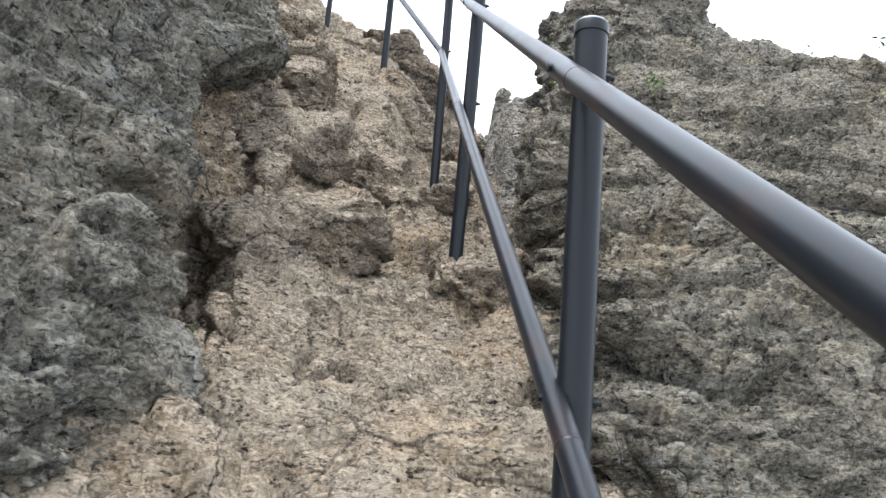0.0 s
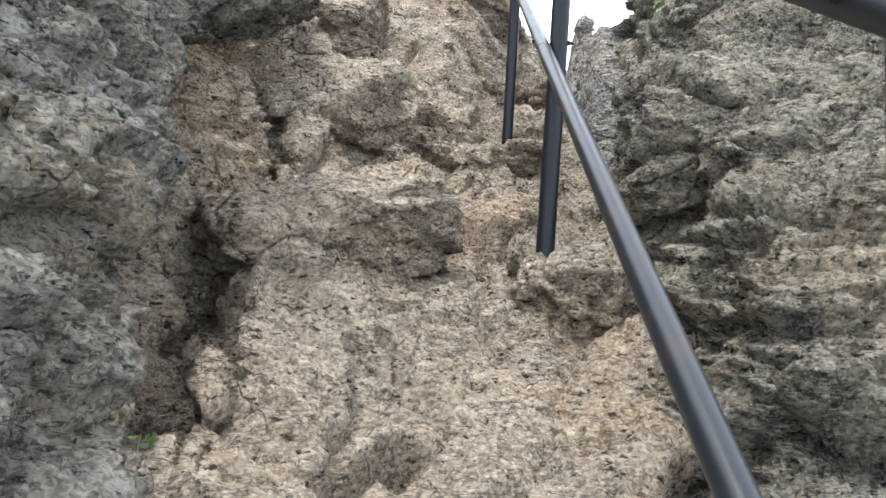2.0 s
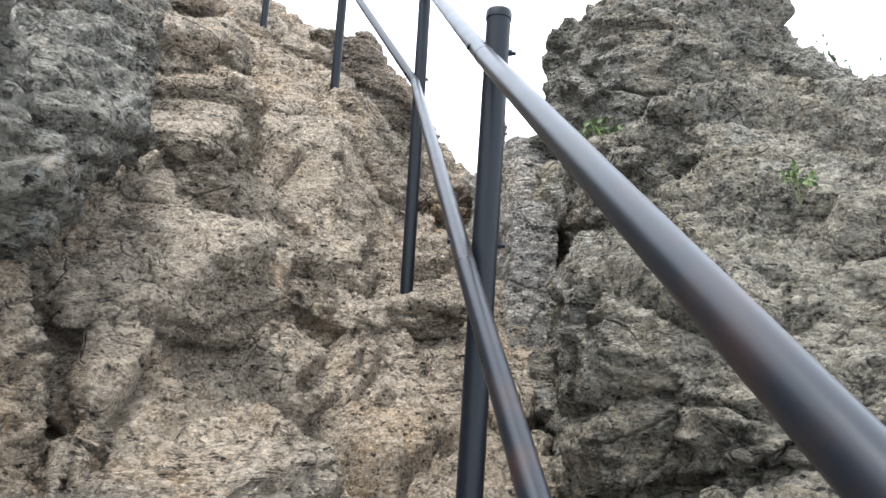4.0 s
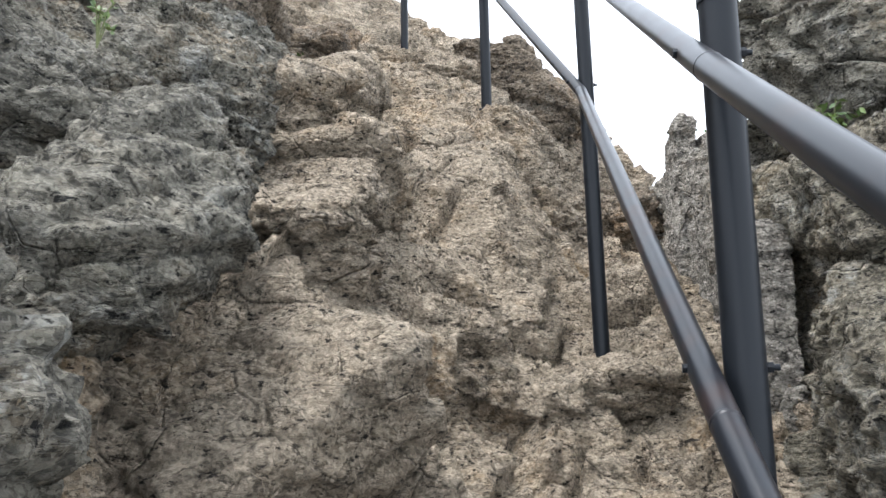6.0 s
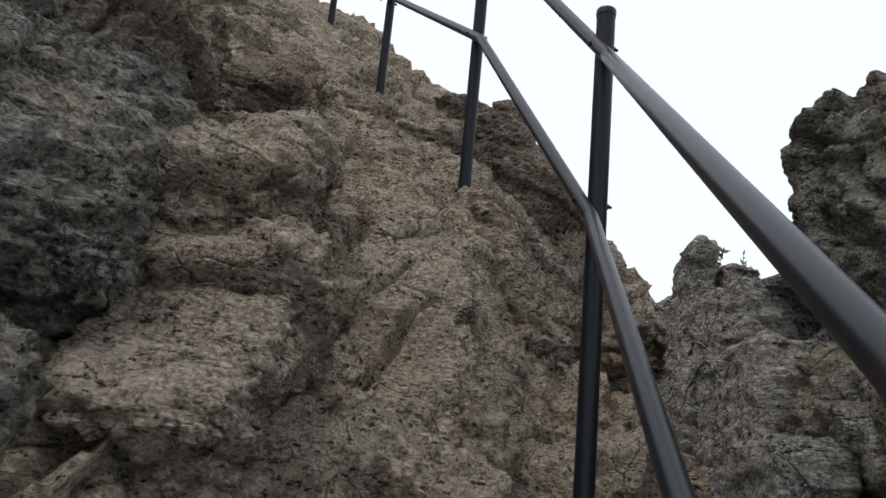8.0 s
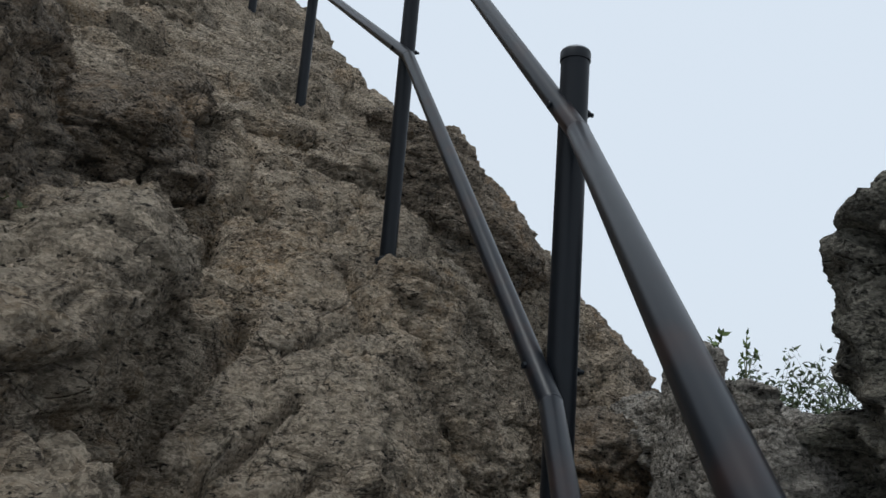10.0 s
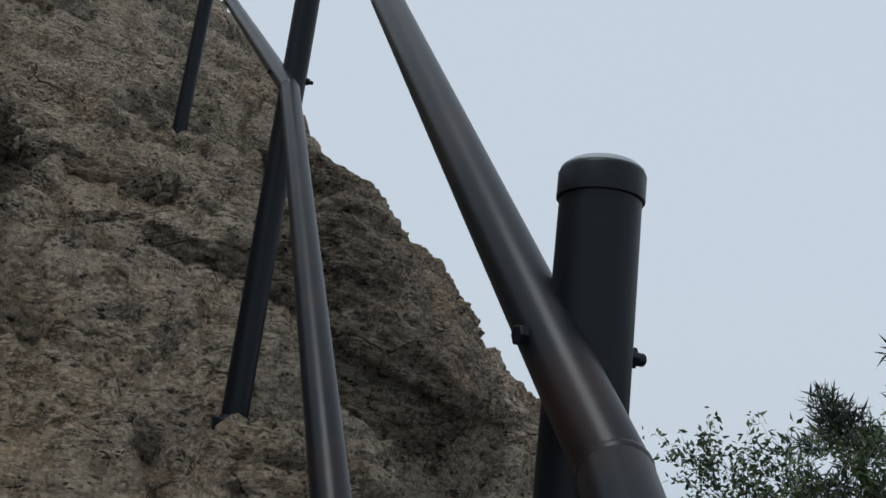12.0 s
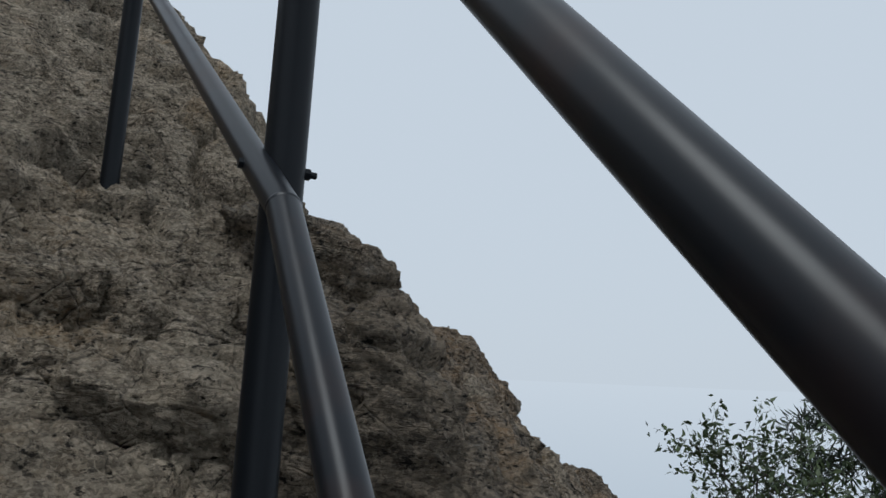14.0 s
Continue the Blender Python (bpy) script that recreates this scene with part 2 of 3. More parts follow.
def relief(p, big, fine, seed=0, bed=(0.0, 0.0, 1.0), flat=2.2):
    """How far rock stands out at the points p: lumps, broken blocks along its bedding, joints and chips."""
    bed = np.array(bed, float) / np.linalg.norm(bed)
    q = p + np.outer(p @ bed, bed) * (flat - 1) + seed * 3.71
    warp = np.stack([perlin(q * 1.3 + 5), perlin(q * 1.3 + 31), perlin(q * 1.3 + 77)], 1)
    lumps = fbm(q * 1.1 + 0.4 * warp, 3)
    b1, j1 = blocks(q * 1.7 + 0.5 * warp)
    b2, j2 = blocks(q * 5.5 + 0.8 * warp)
    b3, j3 = blocks(q * 17.0 + warp)
    crack = np.clip(1 - j1 / 0.06, 0, 1) * np.clip(4 * perlin(q * 0.9 + 40) + 0.6, 0, 1)
    crack2 = np.clip(1 - j2 / 0.1, 0, 1) * np.clip(4 * perlin(q * 1.7 + 90), 0, 1)
    b4, j4 = blocks(q * 33.0 + warp)
    rough = fbm(q * 22 + warp, 3, 0.65)
    ridged = np.abs(perlin(q * 3.2 + warp))
    return big * (0.5 * lumps + 1.2 * b1 + 0.55 * b2 - 0.35 * ridged) - 0.75 * big * crack - 0.42 * big * crack2 + fine * (0.9 * rough + 1.0 * b3 + 0.5 * b4)


def mesh_object(name, verts, faces, mat, smooth=True):
    me = bpy.data.meshes.new(name)
    me.vertices.add(len(verts))
    me.vertices.foreach_set("co", np.ascontiguousarray(verts, dtype=np.float32).ravel())
    me.loops.add(faces.size)
    me.loops.foreach_set("vertex_index", np.ascontiguousarray(faces, dtype=np.int32).ravel())
    me.polygons.add(len(faces))
    me.polygons.foreach_set("loop_start", np.arange(0, faces.size, faces.shape[1], dtype=np.int32))
    me.polygons.foreach_set("loop_total", np.full(len(faces), faces.shape[1], dtype=np.int32))
    me.materials.append(mat)
    me.update(calc_edges=True)
    me.polygons.foreach_set("use_smooth", np.full(len(faces), smooth, dtype=bool))
    return new(name, me)


def block_mesh(name, centre, size, rot, mat, boxy, big, fine, step, seed, bed, flat):
    size = np.array(size, float)
    verts, faces, base = [], [], 0
    for ax in range(3):
        for side in (-1, 1):
            a, b = (ax + 1) % 3, (ax + 2) % 3
            na, nb = (max(6, int(size[k] / step)) for k in (a, b))
            u, v = np.meshgrid(np.linspace(-1, 1, na + 1), np.linspace(-1, 1, nb + 1), indexing="ij")
            p = np.zeros((u.size, 3))
            p[:, ax], p[:, a], p[:, b] = side, u.ravel(), v.ravel()
            idx = np.arange(u.size).reshape(u.shape) + base
            q = np.stack([idx[:-1, :-1], idx[1:, :-1], idx[1:, 1:], idx[:-1, 1:]], -1).reshape(-1, 4)
            faces.append(q if side > 0 else q[:, ::-1])
            verts.append(p)
            base += u.size
    p, faces = np.concatenate(verts), np.concatenate(faces)
    _, first, back = np.unique(np.round(p, 5), axis=0, return_index=True, return_inverse=True)
    p, faces = p[first], back.ravel()[faces]
    p = p * ((np.abs(p) ** boxy).sum(1) ** (-1 / boxy))[:, None]
    nrm = np.sign(p) * np.abs(p) ** (boxy - 1) / size
    nrm /= np.linalg.norm(nrm, axis=1)[:, None]
    world_p = (p * size / 2) @ rot.T + np.array(centre)
    world_p = world_p + (nrm @ rot.T) * relief(world_p, big, fine, seed, bed, flat)[:, None]
    ob = mesh_object(name, world_p - np.array(centre), faces, mat)
    ob.matrix_world = pose(*centre)
    return ob


def slab(name, face, normal, size, label, mat=None, spin=0, boxy=7.0, big=0.1, fine=0.016, step=0.014, seed=0, bed=(0.2, -0.3, 1.0), flat=2.2, category="rock"):
    """A block of rock by the middle of its open face and the way that face looks. size: across, up the face, into the hill."""
    n = Vector(normal).normalized()
    across = Vector((0, 0, 1)).cross(n).normalized()
    up = n.cross(across)
    rot = Matrix((across, up, n)).transposed() @ Matrix.Rotation(radians(spin), 3, "Z")
    centre = Vector(face) - n * size[2] / 2
    ob = block_mesh(name, tuple(centre), size, np.array(rot), mat or ROCK_GREY, boxy, big, fine, step, seed, bed, flat)
    return tagged(ob, label, category)


def rock(name, centre, size, turn, label, mat=None, boxy=4.0, big=0.07, fine=0.015, step=0.014, seed=0, bed=(0.1, -0.2, 1.0), flat=2.0, category="rock"):
    """A loose or jutting rock: a rounded box turned by degrees, worn by relief."""
    rot = np.array(pose(0, 0, 0, *turn).to_3x3())
    return tagged(block_mesh(name, centre, size, rot, mat or ROCK_GREY, boxy, big, fine, step, seed, bed, flat), label, category)


# ---- ground ----
def soft_max(a, b, k):
    h = np.clip(0.5 + 0.5 * (a - b) / k, 0, 1)
    return b + (a - b) * h + k * h * (1 - h)


def floor_height(x, y):
    """The gully's worn floor and left bank, the great slab above it, and the drop beside it."""
    mid = np.interp(y, (-6, -1, 0, 1, 1.9, 2.5, 2.85, 3.3, 4.05, 4.75, 5.2, 5.8, 6.3, 6.6, 7.4, 8.2, 10, 14),
                    (-3, -0.8, -0.1, 0.62, 1.36, 1.55, 1.69, 2.0, 2.35, 2.65, 3.0, 3.36, 3.42, 3.66, 3.95, 3.8, 3.0, -1))
    bank = np.interp(y, (1.0, 2.5, 3.5, 4.5, 5.0, 5.6, 6.2), (0.3, 0.6, 0.9, 1.15, 1.25, 0.8, 0.2))
    f = mid + bank * soft_max(-x - 0.3, 0 * x, 0.12) - np.interp(y, (2.4, 3.2), (1.3, 0.2)) * np.maximum(x - 0.32, 0) - 0.9 * np.maximum(x - 1.6, 0)
    # the upper slope, left of the posts
    crest = np.interp(y, (0, 4.6, 5.2, 5.6, 6.36, 6.9, 7.26, 7.74, 8.2, 8.6, 10.2, 14, 20), (-6, 2.2, 3.2, 3.82, 4.33, 4.8, 5.06, 5.31, 5.56, 5.9, 6.85, 7.4, 6.0))
    top = crest - 0.2 * (x + 0.8) - 0.3 * np.minimum(x + 1.45, 0)
    edge = np.interp(y, (5.3, 7.0, 7.7, 8.2, 9, 10), (-0.9, -0.94, -0.93, -0.84, -1.18, -1.72))
    upper = -soft_max(-top, 2.0 * (x - edge) - crest, 0.1)
    # the buttress under the fourth post
    crest = np.interp(y, (0, 4.6, 5.2, 5.6, 6.36, 6.9, 7.26, 7.74, 8.5, 9.5, 14), (-6, 2.2, 3.2, 3.82, 4.33, 4.82, 4.96, 5.3, 5.45, 4.9, 2.0))
    top = crest - 0.2 * (x + 0.8) + np.interp(y, (7.0, 7.6), (0.0, 0.9)) * np.minimum(x + 0.8, 0)
    edge = np.interp(y, (5.3, 5.9, 6.9, 7.5, 8.2), (-0.42, -0.54, -0.6, -0.46, -0.5))
    buttress = -soft_max(-top, np.interp(y, (6.9, 7.5), (2.0, 1.2)) * (x - edge) - crest, 0.1)
    # a sunken channel under the great left wall, where it splits from the floor
    k = np.clip((y - 2.2) / 1.5, 0, 1)
    f = f - 0.42 * np.clip(1.5 - np.abs(x + 0.77 + 0.24 * k) / 0.12, 0, 1) * np.clip((y - 2.1) / 0.3, 0, 1) * np.clip((3.9 - y) / 0.5, 0, 1)
    # a wooded spur behind
    spur = 4.15 - 0.12 * ((x - 5.0) ** 2 + (y - 16.0) ** 2)
    return soft_max(soft_max(f, upper, 0.08), soft_max(buttress, spur, 0.3), 0.08)


# grooves worn or split into the rock: x0, y0, x1, y1, half width, depth
GROOVES = ((-0.72, 5.95, -1.0, 5.2, 0.02, 0.06), (-0.6, 5.75, -0.82, 5.2, 0.015, 0.04), (-0.95, 6.15, -1.03, 5.6, 0.03, 0.07),
           (-0.75, 6.55, -0.6, 6.35, 0.02, 0.05), (-0.2, 2.6, -0.35, 2.3, 0.04, 0.07), (-0.25, 4.3, -0.15, 4.8, 0.015, 0.04),
           (-0.4, 4.2, -0.28, 4.9, 0.015, 0.035), (-1.1, 7.35, -0.8, 7.2, 0.02, 0.06), (-1.3, 7.0, -1.0, 7.5, 0.02, 0.05))


def ground():
    xs = np.concatenate([-np.geomspace(3000, 3.0, 40), np.arange(-2.95, -1.4, 0.04), np.arange(-1.4, 0.75, 0.013), np.arange(0.75, 2.4, 0.05), np.geomspace(2.45, 3000, 40)])
    ys = np.concatenate([-np.geomspace(3000, 1, 40), np.arange(-0.95, 1.4, 0.05), np.arange(1.4, 9.0, 0.013), np.arange(9.0, 12.5, 0.04), np.geomspace(12.6, 3000, 40)])
    x, y = (a.ravel() for a in np.meshgrid(xs, ys, indexing="ij"))
    near = np.clip(1 - (np.maximum(np.abs(x) - 6, 0) + np.maximum(np.abs(y - 6) - 9, 0)) / 60, 0, 1)
    d = np.maximum(np.hypot(x + 0.3, y - 5) - 9, 0)
    z = np.maximum(floor_height(x, y) - 0.9 * d, -90 + 0 * d)
    p = np.stack([x, y, z], 1)
    e = 0.03
    n = np.stack([-(floor_height(x + e, y) - floor_height(x - e, y)) / (2 * e), -(floor_height(x, y + e) - floor_height(x, y - e)) / (2 * e), np.ones_like(x)], 1)
    n /= np.linalg.norm(n, axis=1)[:, None]
    worn = np.clip(2 - np.hypot((x + 0.6) / 0.32, (y - 6.0) / 0.75), 0, 1) + np.clip(2 - np.hypot((x + 0.05) / 0.3, (y - 2.2) / 0.6), 0, 1)
    p = p + n * (relief(p, 0.105 - 0.065 * np.clip(worn, 0, 1), 0.019, 0, (0.35, -0.45, 0.8)) * near)[:, None]
    for x0, y0, x1, y1, w, depth in GROOVES:
        k = np.clip(((x - x0) * (x1 - x0) + (y - y0) * (y1 - y0)) / ((x1 - x0) ** 2 + (y1 - y0) ** 2), 0, 1)
        wob = 0.03 * perlin(np.stack([x * 6, y * 6, 0 * x + x0 * 9], 1))
        gap = np.abs(np.hypot(x - x0 - k * (x1 - x0), y - y0 - k * (y1 - y0)) + wob)
        p = p - n * (1.6 * depth * np.clip(1.6 - gap / w, 0, 1))[:, None]
    i = np.arange(len(x)).reshape(len(xs), len(ys))
    faces = np.stack([i[:-1, :-1], i[1:, :-1], i[1:, 1:], i[:-1, 1:]], -1).reshape(-1, 4)
    return tagged(mesh_object("ground", p, faces, ROCK_TAN), "worn tan granite floor of a steep gully", "ground", kind="structure")


ground()

# ---- rocks beside the gully ----
LEFT = "grey lichen-covered granite slab walling the gully"
RIGHT = "grey-brown streaked granite face beside the railing"
slab("rock_wall", (-1.47, 1.74, 2.2), (0.35, -0.68, 0.65), (1.5, 2.6, 1.0), LEFT, seed=1, bed=(0.3, -0.1, 1.0), flat=3.0)
slab("rock_wall", (-0.93, 2.1, 2.3), (0.9, -0.24, 0.36), (0.8, 2.4, 0.9), LEFT, seed=42, spin=-27, boxy=12, big=0.07, bed=(0.3, -0.1, 1.0), flat=3.0)
slab("rock_wall", (-0.72, 1.4, 1.35), (0.8, -0.4, 0.45), (1.3, 0.7, 0.7), LEFT, seed=31, boxy=4)
slab("rock_wall", (-1.02, 3.05, 2.35), (0.8, -0.5, 0.25), (0.9, 1.3, 0.6), "smooth brown rock at the back of a dark cleft", ROCK_TAN, seed=44, big=0.05)
rock("rock_outcrop", (-0.93, 2.85, 2.85), (0.42, 0.4, 0.5), (10, -20, 20), "grey overhanging lump above a dark cleft", seed=45, boxy=6)
slab("rock_wall", (-1.66, 5.72, 4.95), (0.9, 0.1, 0.42), (2.0, 1.5, 1.0), "dark overhanging granite block above a mossy crevice", ROCK_DARK, seed=3)
rock("rock_ledge", (-1.9, 6.85, 4.88), (0.95, 1.2, 0.75), (25, -5, 15), "brown granite ledge under the overhanging block", ROCK_DARK, seed=32, boxy=6)
JUT = "jutting tan rock with a shaded underside"
rock("rock_outcrop", (-0.86, 3.98, 2.76), (0.44, 0.66, 0.28), (32, 14, -28), JUT, ROCK_TAN, seed=10, boxy=9, big=0.05)
rock("rock_outcrop", (-0.6, 3.3, 2.13), (0.34, 0.78, 0.34), (26, 16, -38), JUT, ROCK_TAN, seed=11, boxy=10, big=0.05)
rock("rock_outcrop", (-0.4, 3.55, 2.2), (0.26, 0.34, 0.24), (20, 10, -20), JUT, ROCK_TAN, seed=51, boxy=8, big=0.04)
LOBE = "rounded lichen-grey slab overhanging a shaded cleft"
slab("rock_slab", (-0.95, 3.62, 3.27), (0.75, -0.45, 0.5), (0.38, 0.92, 0.32), LOBE, spin=-43, boxy=3.6, big=0.05, seed=52)
slab("rock_slab", (-1.22, 4.34, 3.92), (0.7, -0.5, 0.5), (0.62, 0.62, 0.5), LOBE, spin=-20, boxy=4, big=0.06, seed=53)
slab("rock_slab", (-1.25, 3.75, 3.66), (0.7, -0.55, 0.45), (0.5, 0.55, 0.45), LOBE, spin=-30, boxy=3.4, big=0.06, seed=54)
slab("rock_slab", (-1.55, 4.75, 4.5), (0.78, -0.4, 0.48), (1.1, 0.8, 0.8), LOBE, spin=-15, boxy=5, big=0.08, seed=17)
rock("rock_ledge", (-1.38, 5.56, 3.94), (0.74, 1.3, 0.82), (30, -4, 8), "brown granite ledge under the overhanging block", ROCK_TAN, seed=8, boxy=9, big=0.07)
rock("boulder", (-1.03, 4.98, 3.64), (0.54, 0.52, 0.46), (20, -8, 12), "rounded brown boulder on the gully's bank", ROCK_TAN, seed=9, big=0.05)
rock("rock_outcrop", (-0.98, 4.62, 3.32), (0.42, 0.6, 0.5), (30, 0, 8), JUT, ROCK_TAN, seed=55, boxy=8, big=0.05)
rock("rock_outcrop", (-0.66, 4.95, 2.98), (0.45, 0.5, 0.4), (15, 0, 25), JUT, ROCK_TAN, seed=33)
rock("rock_outcrop", (-0.36, 5.02, 2.8), (0.42, 0.35, 0.3), (20, 0, 5), JUT, ROCK_TAN, seed=34, boxy=6)
rock("rock_outcrop", (0.2, 3.55, 1.98), (0.4, 0.5, 0.4), (20, 0, 0), JUT, ROCK_TAN, seed=35)
rock("rock_outcrop", (-0.02, 5.05, 2.85), (0.35, 0.4, 0.3), (20, -10, 10), JUT, ROCK_TAN, seed=36, boxy=6)
rock("rock_outcrop", (-0.9, 7.2, 5.02), (0.42, 0.22, 0.16), (20, 10, -5), JUT, ROCK_TAN, seed=37, boxy=5, big=0.04)
rock("rock_outcrop", (-1.12, 7.35, 5.05), (0.3, 0.25, 0.2), (20, 10, 15), JUT, ROCK_TAN, seed=38, boxy=5, big=0.04)
rock("rock_outcrop", (-1.4, 7.5, 5.25), (0.5, 0.3, 0.25), (20, 5, 25), JUT, ROCK_TAN, seed=39, boxy=5, big=0.05)
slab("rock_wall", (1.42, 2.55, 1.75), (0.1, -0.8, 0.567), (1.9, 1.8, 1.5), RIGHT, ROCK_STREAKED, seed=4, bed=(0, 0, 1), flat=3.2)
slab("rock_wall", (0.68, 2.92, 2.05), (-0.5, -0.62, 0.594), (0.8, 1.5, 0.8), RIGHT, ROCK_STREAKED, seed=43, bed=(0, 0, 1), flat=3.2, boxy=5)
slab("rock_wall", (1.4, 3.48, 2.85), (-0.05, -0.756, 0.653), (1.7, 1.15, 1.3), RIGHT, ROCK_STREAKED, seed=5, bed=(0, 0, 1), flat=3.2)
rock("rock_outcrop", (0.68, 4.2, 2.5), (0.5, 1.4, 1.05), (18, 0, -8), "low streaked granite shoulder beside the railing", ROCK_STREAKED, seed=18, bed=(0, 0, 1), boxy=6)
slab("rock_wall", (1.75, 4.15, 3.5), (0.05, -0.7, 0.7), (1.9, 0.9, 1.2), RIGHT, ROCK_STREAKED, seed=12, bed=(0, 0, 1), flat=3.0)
rock("boulder", (1.24, 5.6, 4.17), (1.14, 1.2, 1.16), (0, 4, 10), "rounded grey boulder perched on the crag", boxy=3, seed=7, big=0.09, fine=0.012)
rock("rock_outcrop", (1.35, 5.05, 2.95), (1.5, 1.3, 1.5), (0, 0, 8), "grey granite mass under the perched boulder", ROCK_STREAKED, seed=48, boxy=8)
rock("rock_outcrop", (1.86, 5.55, 3.86), (0.95, 1.0, 0.75), (0, 30, 6), "grey sloping shoulder beside the perched boulder", seed=58, boxy=5, big=0.06)
rock("capstone", (2.4, 5.0, 3.45), (1.9, 1.2, 0.7), (0, 12, 0), "grey capstone with a dark undercut", seed=13)
for k, (x, y, z, w, h) in enumerate(((0.46, 5.25, 2.95, 0.26, 1.0), (0.5, 5.6, 3.2, 0.3, 1.2), (0.52, 5.98, 3.5, 0.26, 1.2), (0.37, 6.33, 3.65, 0.13, 1.22), (0.53, 6.36, 3.6, 0.19, 1.2),
                                     (0.74, 6.38, 3.55, 0.18, 1.22), (0.95, 6.36, 3.5, 0.2, 1.2), (0.82, 5.75, 3.3, 0.3, 1.2))):
    rock("rock_column", (x, y, z), (0.82 * w, 0.34, h - 0.07 * (k % 3)), (-7, 3 + 2 * (k % 2), 6 + 7 * (k % 3)), "pale jointed granite column beside the gully", ROCK_PALE, boxy=20, seed=20 + k, big=0.012, fine=0.009, flat=3.0)["group"] = "jointed columns"
rock("boulder", (0.62, 7.1, 3.8), (0.8, 0.9, 0.75), (0, 0, 10), "rounded pale boulder behind the columns", ROCK_PALE, boxy=4, seed=40)
rock("boulder", (0.22, 7.0, 3.75), (0.5, 0.6, 0.6), (0, 0, 30), "rounded pale boulder behind the columns", ROCK_DARK, boxy=4, seed=41)
rock("boulder", (-2.75, 8.9, 6.35), (1.0, 1.2, 0.9), (10, 0, 20), "brown boulder on top of the crag", ROCK_TAN, boxy=3, seed=15)
slab("rock_wall", (-0.13, 7.75, 4.98), (0.8, -0.15, 0.58), (1.5, 0.8, 0.5), "dark weathered flank of the great slab", ROCK_DARK, seed=46, big=0.035)
slab("rock_wall", (-0.2, 6.9, 4.2), (0.85, -0.35, 0.4), (0.9, 0.9, 0.3), "weathered flank of the great slab", ROCK_TAN, seed=47, big=0.05)
slab("rock_wall", (0.4, 8.5, 4.52), (0.75, -0.3, 0.6), (1.4, 0.9, 0.5), "dark weathered flank of the great slab", ROCK_DARK, seed=57, big=0.05)
rock("rock_outcrop", (-0.74, 8.03, 5.42), (0.5, 0.5, 0.3), (15, 22, 10), "dark knob of rock on the slab's edge", ROCK_DARK, seed=56, big=0.05)
rock("rock_outcrop", (-0.66, 7.8, 5.12), (0.5, 0.5, 0.4), (15, 25, 10), "dark knob of rock on the slab's edge", ROCK_DARK, seed=16)

# ---- railing ----
def part(name, bm, mat, parent, label=""):
    me = bpy.data.meshes.new(name)
    bm.to_mesh(me)
    bm.free()
    me.materials.append(mat)
    for poly in me.polygons:
        poly.use_smooth = len(poly.vertices) == 4
    me.set_sharp_from_angle(angle=radians(38))
    ob = new(name, me)
    ob.parent = parent
    return tagged(ob, label)


def sweep(points, radius, segments=24):
    """A round tube along a bent line, mitred at the bends."""
    bm = bmesh.new()
    pts = [Vector(p) for p in points]
    rings = []
    side = None
    for i, p in enumerate(pts):
        d0 = (pts[i] - pts[i - 1]).normalized() if i else (pts[1] - pts[0]).normalized()
        d1 = (pts[i + 1] - pts[i]).normalized() if i + 1 < len(pts) else d0
        d = (d0 + d1).normalized()
        side = (side or Vector((1, 0, 0)))
        side = (side - d * side.dot(d)).normalized()
        up = d.cross(side)
        rings.append([bm.verts.new(p + radius * (math.cos(a) * side + math.sin(a) * up)) for a in (math.tau * k / segments for k in range(segments))])
    for r0, r1 in zip(rings, rings[1:]):
        for k in range(segments):
            bm.faces.new((r0[k], r0[(k + 1) % segments], r1[(k + 1) % segments], r1[k]))
    bm.faces.new(rings[0][::-1])
    bm.faces.new(rings[-1])
    return bm


def lathe(profile, matrix, segments=28):
    bm = bmesh.new()
    rings = [[bm.verts.new(matrix @ Vector((r * math.cos(math.tau * k / segments), r * math.sin(math.tau * k / segments), z))) for k in range(segments)] for r, z in profile]
    for r0, r1 in zip(rings, rings[1:]):
        for k in range(segments):
            bm.faces.new((r0[k], r0[(k + 1) % segments], r1[(k + 1) % segments], r1[k]))
    bm.faces.new(rings[0][::-1])
    bm.faces.new(rings[-1])
    return bm


POST_R, RAIL_R = 0.0302, 0.0225
# foot, top and the two bolt heights of each post, from the lowest upwards
POSTS = [
    ((0.245, 1.37, 0.75), (0.262, 1.37, 2.117), 1.26, 0.66),
    ((0.074, 3.385, 2.17), (0.1, 3.4, 3.443), 1.17, 0.66),
    ((-0.074, 5.31, 3.1), (-0.07, 5.38, 4.783), 1.565, 1.02),
    ((-0.617, 6.675, 4.57), (-0.61, 6.69, 6.04), 1.34, 0.76),
    ((-1.42, 8.2, 5.68), (-1.41, 8.21, 7.14), 1.35, 0.74),
    ((-2.2, 9.4, 6.55), (-2.19, 9.4, 8.0), 1.35, 0.74),
]
# the bends of the two rails, a hand below each post
TOP_BENDS = ((0.37, -0.58, 0.745), (0.219, 1.246, 1.939), (0.058, 3.28, 3.262), (-0.066, 5.28, 4.568), (-0.592, 6.568, 5.856), (-1.395, 8.097, 6.97))
MIDDLE_BENDS = ((0.38, -0.573, 0.06), (0.228, 1.248, 1.34), (0.036, 3.267, 2.766), (-0.095, 5.255, 4.042), (-0.588, 6.553, 5.288), (-1.365, 8.09, 6.39))
SIDE = Vector((-0.86, -0.51, 0))


